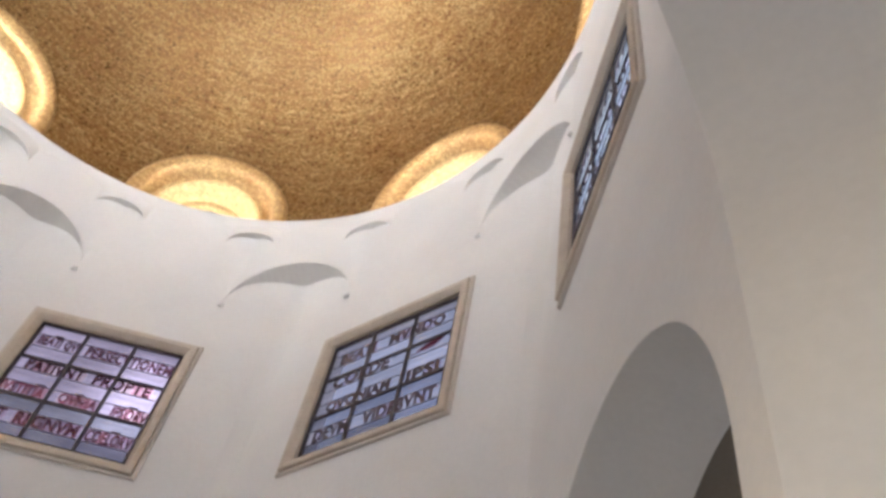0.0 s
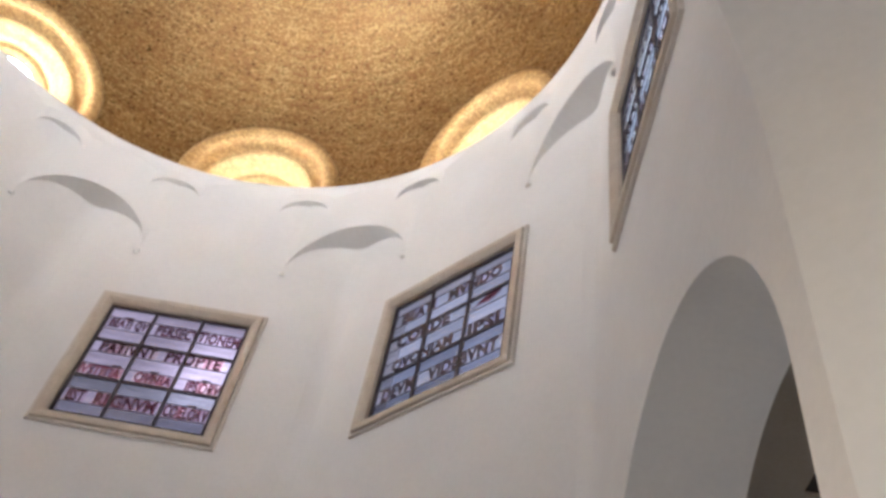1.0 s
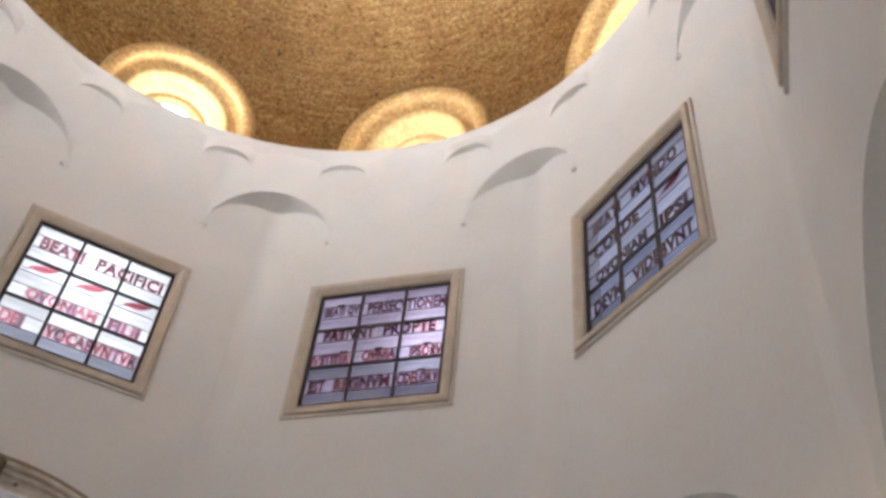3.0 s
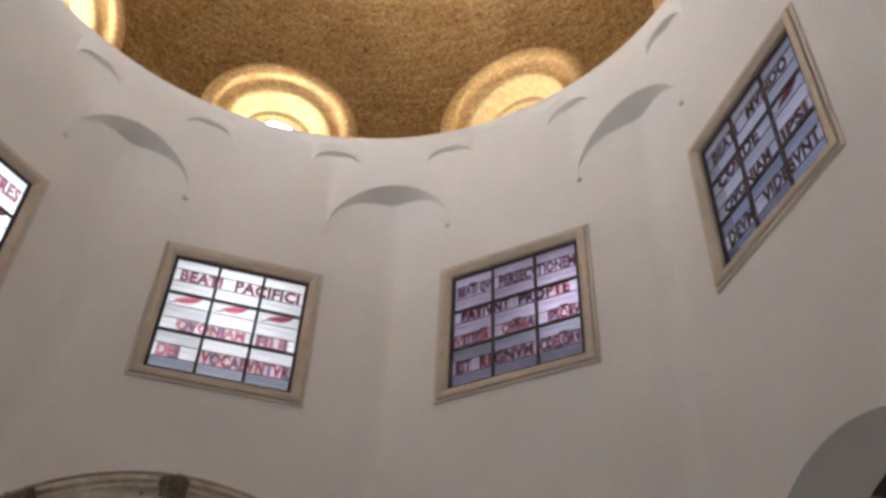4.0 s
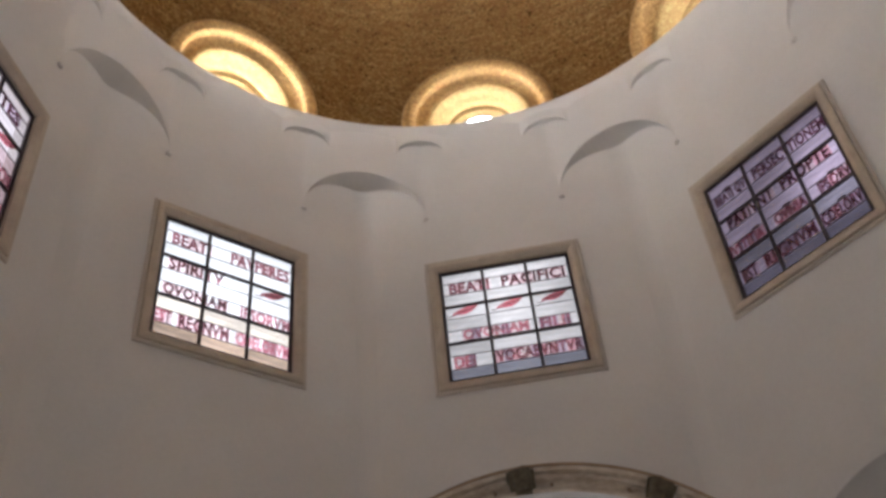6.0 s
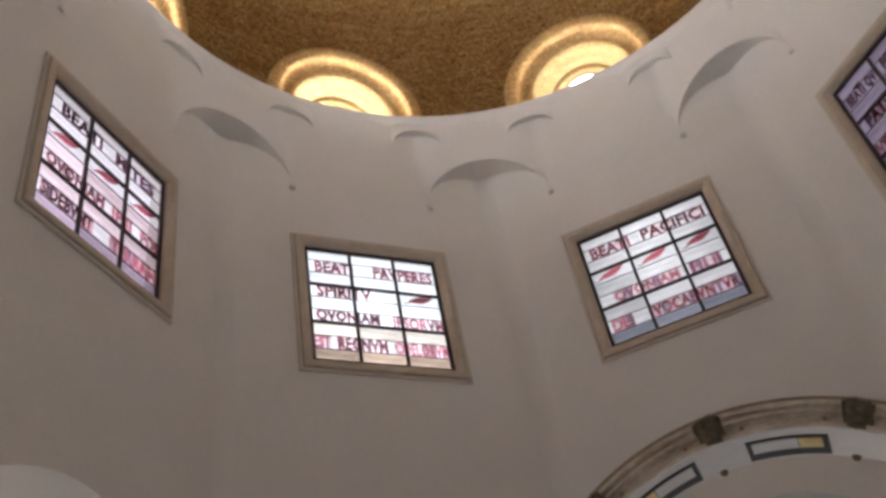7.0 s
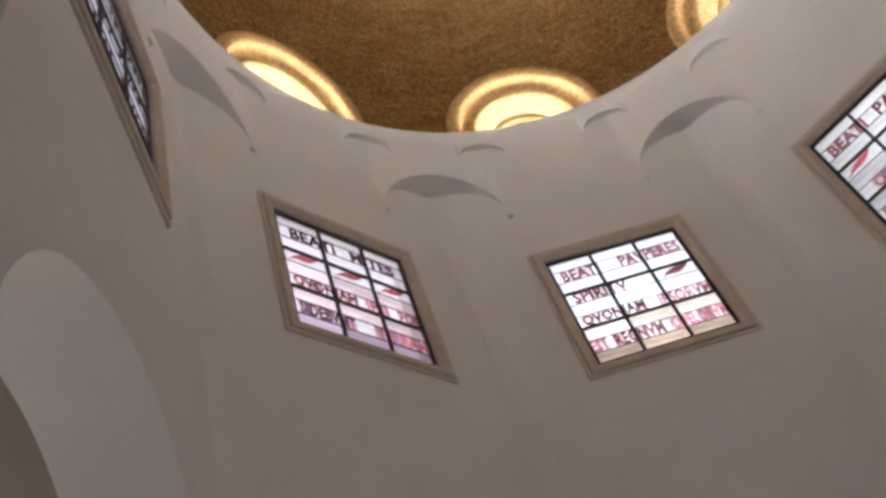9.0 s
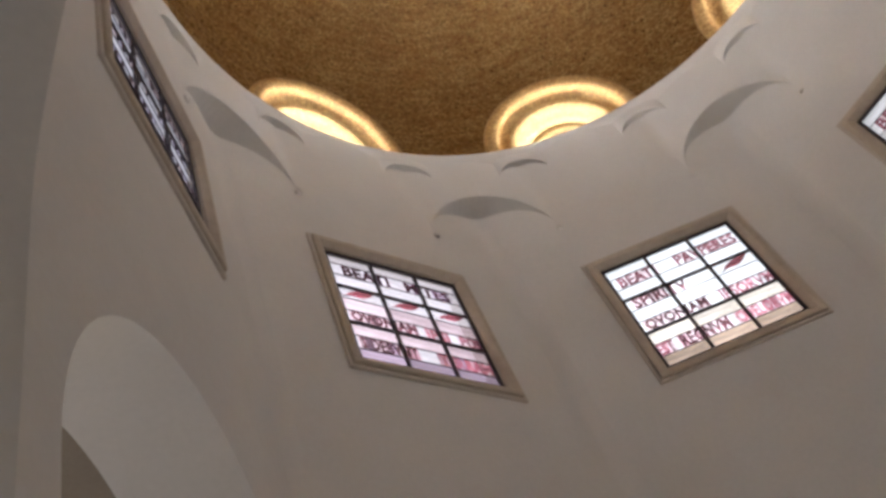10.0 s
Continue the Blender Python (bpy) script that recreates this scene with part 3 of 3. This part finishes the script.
# four lines of writing for each window, as (words, from, to) in thirds of the width
TEXT = {
    "B": [[("BEATI", 0.28, 1.12), ("MVNDO", 1.45, 2.72)], [("CORDE", 0.28, 1.6), "leaf2"], [("QVONIAM", 0.3, 1.75), ("IPSI", 2.1, 2.8)], [("DEVM", 0.22, 1.0), ("VIDEBVNT", 1.3, 2.85)]],
    "C": [[("BEATI QVI", 0.15, 0.98), ("PERSECVTIONEM", 1.15, 2.92)], [("PATIVNT", 0.25, 1.4), ("PROPTE", 1.6, 2.75)], [("IVSTITIA", 0.08, 0.92), ("QVNIA", 1.2, 1.95), ("IPSORV", 2.25, 2.95)], [("EST", 0.15, 0.5), ("REGNVM", 0.7, 1.9), ("COELORV", 2.05, 2.92)]],
    "D": [[("BEATI", 0.2, 1.12), ("PACIFICI", 1.4, 2.85)], ["leaf0", "leaf1", "leaf2"], [("QVONIAM", 0.4, 1.85), ("FILII", 2.1, 2.75)], [("DEI", 0.15, 0.6), ("VOCABVNTVR", 1.05, 2.92)]],
    "E": [[("BEATI", 0.2, 1.05), ("PAVPERES", 1.5, 2.88)], [("SPIRITV", 0.2, 1.4), "leaf2"], [("QVONIAM", 0.15, 1.5), ("IPSORVM", 1.8, 2.95)], [("EST", 0.05, 0.4), ("REGNVM", 0.55, 1.6), ("COELORVM", 1.75, 2.95)]],
    "F": [[("BEATI", 0.3, 1.3), ("MITES", 1.65, 2.7)], ["leaf0", "leaf1", "leaf2"], [("QVONIAM", 0.15, 1.5), ("IPSI", 1.7, 2.2), ("POS", 2.45, 2.92)], [("SIDEBVNT", 0.15, 1.3), ("TERRAM", 1.75, 2.9)]],
}
BARS = [[(0.2, 1.1), (1.4, 2.8)], [(0.2, 1.4), (1.7, 2.6)], [(0.15, 1.5), (1.8, 2.8)], [(0.2, 1.2), (1.4, 2.85)]]
# colour of the plain glass, of the writing's ground, and of the lowest strip
PLAIN = {"A": "milky", "B": "milky", "C": "lilac", "D": "milky", "E": "milky", "F": "milky", "G": "milky", "H": "milky"}
# Some lowest tints are darkened to paint the dimmer sky glow behind.
LOWEST = {"A": "blue_grey", "B": "blue_grey", "C": "slate", "D": "slate", "E": "amber", "F": "mauve", "G": "blue_grey", "H": "milky"}
GROUNDS = {"A": [["milky", "blue_grey", "lilac"]], "B": [["milky", "milky", "lilac"]],
           "C": [["lilac"], ["pink", "mauve", "rose"], ["mauve", "rose", "pink"], ["mauve", "rose"]],
           "D": [["pink", "milky"], ["milky"], ["pink", "pink", "mauve"], ["rose", "mauve", "rose", "pink"]],
           "E": [["milky", "milky", "pink"], ["milky", "pink"], ["milky", "pink"], ["pink", "pink", "rose"]],
           "F": [["lilac", "milky"], ["milky"], ["pink", "pink", "rose"], ["rose", "pink", "mauve"]],
           "G": [["lilac", "milky", "pink"]], "H": [["milky"]]}
NOTE = {"A": "bluish stained-glass window with dark unreadable writing", "B": "blue-violet stained-glass window with dark Latin lettering",
        "C": "dim purple stained-glass window crowded with Latin lettering", "D": "bright white stained-glass window with three red leaves",
        "E": "brilliant white stained-glass window, warm at its foot", "F": "pinkish stained-glass window with three red leaves",
        "G": "pale stained-glass window with dark unreadable writing", "H": "pale stained-glass window over the arch"}
rnd = random.Random(7)
for i, (side, az, key) in enumerate(SIDES):
    w = new("window_%d" % (i + 1))
    w.matrix_world = turn(az)
    tagged(w, NOTE[key], "window", "stained windows", "structure")
    part("stone_frame", FRAME, w, "moulded beige stone frame")
    part("outer_lip", FRAME_LIP, w, "paler outer lip")
    for k in (1, 2):
        part("upright_bar", bar_v, w, "", pose(-GL + k * PW, Y_GLASS, 0))
        part("cross_bar", bar_h, w, "", pose(0, Y_GLASS, GZ0 + k * 3 * PH))
    for s in (-1, 1):
        part("edge_bar", edge_v, w, "", pose(s * (GL - 0.02), Y_GLASS, 0))
        part("edge_bar", edge_h, w, "", pose(0, Y_GLASS, (GZ0 + 0.02) if s < 0 else (GZ1 - 0.02)))
    for k in range(1, 9):
        if k % 3:
            part("came", came, w, "", pose(0, Y_GLASS, GZ0 + k * PH))
    for strip in range(9):
        zc = GZ1 - (strip + 0.5) * PH
        written = strip % 2 == 1
        line = strip // 2
        if written and not (strip == 3 and key in "DF"):
            # one small pane to a letter, plain glass between the words
            cuts, inks = {0.0, 1.0, 2.0, 3.0}, []
            for it in (TEXT[key][line] if key in TEXT else [("XXXXXXXX", a, b) for a, b in BARS[line]]):
                if not isinstance(it, str):
                    inks.append((it[1] - 0.03, it[2] + 0.03))
                    cuts |= {it[1] - 0.03 + (it[2] - it[1] + 0.06) * j / len(it[0]) for j in range(len(it[0]) + 1)}
            cuts = sorted(c for c in cuts if 0 <= c <= 3 and (c == int(c) or min(c % 1, 1 - c % 1) > 0.02))
            for a, b in zip(cuts, cuts[1:]):
                mid = (a + b) / 2
                inked = any(p < mid < q for p, q in inks)
                tint = rnd.choice(GROUNDS[key][min(line, len(GROUNDS[key]) - 1)]) if inked else PLAIN[key]
                if b - a > 0.004:
                    part("pane", pane_mesh((b - a) * PW, PH, tint), w, "", pose(-GL + mid * PW, Y_GLASS, zc))
        else:
            for col in range(3):
                tint = PLAIN[key]
                if strip == 8:
                    tint = LOWEST[key]
                elif key == "E" and strip > 5:
                    tint = "cream"
                elif key == "C" and strip == 6:
                    tint = "blue_grey"
                elif key == "F" and strip > 3:
                    tint = "pink"
                elif key == "B" and strip > 5 or key == "A" and strip > 3:
                    tint = "blue_grey"
                part("pane", pane_mesh(PW, PH, tint), w, "", pose(-GL + (col + 0.5) * PW, Y_GLASS, zc))
    if key in TEXT:
        for line, items in enumerate(TEXT[key]):
            zc = GZ1 - (2 * line + 1.5) * PH
            for it in items:
                if isinstance(it, str):
                    m = pose(-GL + (int(it[4]) + 0.5) * PW, Y_GLASS - 0.006, zc)
                    lf = part("leaf", LEAF, w, "red glass leaf", m)
                    part("stem", STEM, lf)
                else:
                    part("lettering", letters(it[0], -GL + it[1] * PW, -GL + it[2] * PW, PH * 0.97, GLASS[("dusk" if key == "F" else "letter") if line == 0 else "glare_rose"] if key in "DEF" else (GLASS["dusk" if line < 2 else "letter"] if key == "C" else PAINTED), 0.042 if key in "CDEF" else 0.046), w, "painted lettering, coloured paler for glare in bright windows", pose(0, Y_GLASS - 0.005, zc))
    else:
        for line, items in enumerate(BARS):
            zc = GZ1 - (2 * line + 1.5) * PH
            for a, b in items:
                x = a
                while x < b:
                    wd = rnd.uniform(0.03, 0.075)
                    part("lettering", mesh_of("lettering", *box_data(-wd * PW / 2, wd * PW / 2, -0.003, 0.003, -PH * 0.36, PH * 0.36), PAINTED), w, "",
                         pose(-GL + (x + wd / 2) * PW, Y_GLASS - 0.005, zc))
                    x += wd + rnd.uniform(0.1, 0.18)
    if key == "C":  # strokes over shortened words
        for line, x in ((0, 0.5), (1, 0.42), (1, 1.1), (1, 2.5), (2, 0.78), (2, 1.55), (2, 2.6), (3, 2.55)):
            part("stroke", stroke, w, "", pose(-GL + x * PW, Y_GLASS - 0.005, GZ1 - (2 * line + 0.93) * PH))
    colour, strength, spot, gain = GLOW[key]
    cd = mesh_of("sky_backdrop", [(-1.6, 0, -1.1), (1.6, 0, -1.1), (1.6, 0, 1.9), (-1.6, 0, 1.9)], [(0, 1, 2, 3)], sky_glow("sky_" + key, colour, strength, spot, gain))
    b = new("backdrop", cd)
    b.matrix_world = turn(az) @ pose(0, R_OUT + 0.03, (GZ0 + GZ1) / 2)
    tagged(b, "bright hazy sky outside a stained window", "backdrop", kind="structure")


# ---- the altar's canopy arch ----
C_Z, C_Y = 2.45, -0.25
C_DEPTH = 0.31


def sweep_arch(name, profile, mat, a0=-90, a1=90, steps=72, legs=0.0, smooth=True):
    """A profile of (radius, y) swept about the arch's centre, with straight legs down to the floor."""
    path = []
    if legs:
        path.append((-90, legs))
    path += [(a0 + (a1 - a0) * i / steps, 0.0) for i in range(steps + 1)]
    if legs:
        path.append((90, legs))
    v, f = [], []
    n = len(profile)
    for a, down in path:
        s, c = math.sin(radians(a)), math.cos(radians(a))
        for rho, y in profile:
            v.append((rho * s, y, C_Z + rho * c - down))
    for j in range(len(path) - 1):
        f += [(j * n + i, j * n + (i + 1) % n, (j + 1) * n + (i + 1) % n, (j + 1) * n + i) for i in range(n)]
    f += [tuple(range(n)), tuple(range((len(path) - 1) * n, len(path) * n))]
    return mesh_of(name, v, f, mat, smooth=False)


canopy = new("altar_canopy_arch")
canopy.matrix_world = pose(0, 0, 0)
tagged(canopy, "veined alabaster arch with bronze bosses over the altar", "arch")
Y0, Y1 = C_Y, C_Y + C_DEPTH
part("archivolt", sweep_arch("archivolt", [(1.262, Y0 + 0.01), (1.262, Y0 - 0.03), (1.272, Y0 - 0.04), (1.29, Y0 - 0.04), (1.296, Y0 - 0.012), (1.302, Y0 + 0.012), (1.352, Y0 + 0.012), (1.358, Y0 - 0.014),
     (1.37, Y0 - 0.024), (1.376, Y0 + 0.0), (1.384, Y0 + 0.0), (1.39, Y0 - 0.04), (1.405, Y0 - 0.05), (1.413, Y0 - 0.03), (1.415, Y0 + 0.06), (1.27, Y0 + 0.06)], ONYX, legs=C_Z), canopy, "moulded brown and cream alabaster")
part("outer_lip", sweep_arch("outer_lip", [(1.404, Y0 - 0.04), (1.406, Y0 - 0.058), (1.42, Y0 - 0.058), (1.424, Y0 - 0.02), (1.424, Y0 + 0.05), (1.41, Y0 + 0.05)], LIP, legs=C_Z), canopy, "reddish brown stone lip")
part("soffit", sweep_arch("soffit", [(1.26, Y0 - 0.012), (1.26, Y1), (1.4, Y1), (1.4, Y0 + 0.065), (1.275, Y0 + 0.065), (1.275, Y0 - 0.012)], WHITE_MARBLE, legs=C_Z), canopy, "polished white marble underside")
for k in range(-2, 3):
    a = 30.8 * k - 1.5
    bm = bmesh.new()
    bmesh.ops.create_cube(bm, size=1.0)
    for v in bm.verts:
        v.co = Vector((v.co.x * (0.138 + 0.035 * v.co.z), v.co.y * 0.11, v.co.z * 0.156))
    bmesh.ops.bevel(bm, geom=bm.edges[:], offset=0.022, segments=3, affect="EDGES")
    bmesh.ops.subdivide_edges(bm, edges=bm.edges[:], cuts=2, use_grid_fill=True)
    for v in bm.verts:
        v.co += Vector(noise.noise_vector(v.co * 28 + Vector((k, 0, 0)))) * 0.012
    me = bpy.data.meshes.new("boss")
    bm.to_mesh(me)
    bm.free()
    me.materials.append(BRONZE)
    for p in me.polygons:
        p.use_smooth = True
    m = pose(0, 0, C_Z, 0, a, 0) @ pose(0, Y0 - 0.02, 1.345)
    part("boss", me, canopy, "dark carved bronze boss", m)
    for o in (-6.6, 6.6):
        st = bmesh.new()
        bmesh.ops.create_icosphere(st, subdivisions=2, radius=0.011)
        sm = bpy.data.meshes.new("stud")
        st.to_mesh(sm)
        st.free()
        sm.materials.append(LIP)
        part("stud", sm, canopy, "small dark stud", pose(0, 0, C_Z, 0, a + o, 0) @ pose(0, Y0 + 0.006, 1.327))
    knob = bmesh.new()
    bmesh.ops.create_icosphere(knob, subdivisions=2, radius=0.024)
    km = bpy.data.meshes.new("knob")
    knob.to_mesh(km)
    knob.free()
    km.materials.append(BRONZE)
    part("knob", km, canopy, "small dark knob", pose(0, 0, C_Z, 0, a - 1, 0) @ pose(0, Y1 - 0.008, 1.257))
for rho, w, h in ((1.262, 0.014, 0.034),):
    part("fillet", sweep_arch("fillet", [(rho - 0.004, Y0 - h), (rho + w, Y0 - h), (rho + w, Y0), (rho - 0.004, Y0)], WHITE_MARBLE, legs=C_Z), canopy, "pale raised fillet")
for k in range(-2, 2):
    a = 30.8 * (k + 0.5) - 1.5
    pf = sweep_arch("panel_frame", [(1.252, Y0 + 0.045), (1.252, Y1 - 0.035), (1.262, Y1 - 0.035), (1.262, Y0 + 0.045)], BLACK_MARBLE, a - 9.2, a + 9.2, 12)
    fr = part("panel", pf, canopy, "black marble inset panel")
    d = 1 if a > 0 else -1
    inlay = [(1.247, Y0 + 0.065), (1.247, Y1 - 0.13), (1.253, Y1 - 0.13), (1.253, Y0 + 0.065)]
    part("inlay", sweep_arch("inlay", inlay, WHITE_MARBLE, *sorted((a - d * 8.0, a + d * 2.4)), 12), fr, "white marble inlay")
    part("gilding", sweep_arch("gilding", inlay, GILT, *sorted((a + d * 2.6, a + d * 7.8)), 8), fr, "gold inlay, coloured bright in place of a reflection")
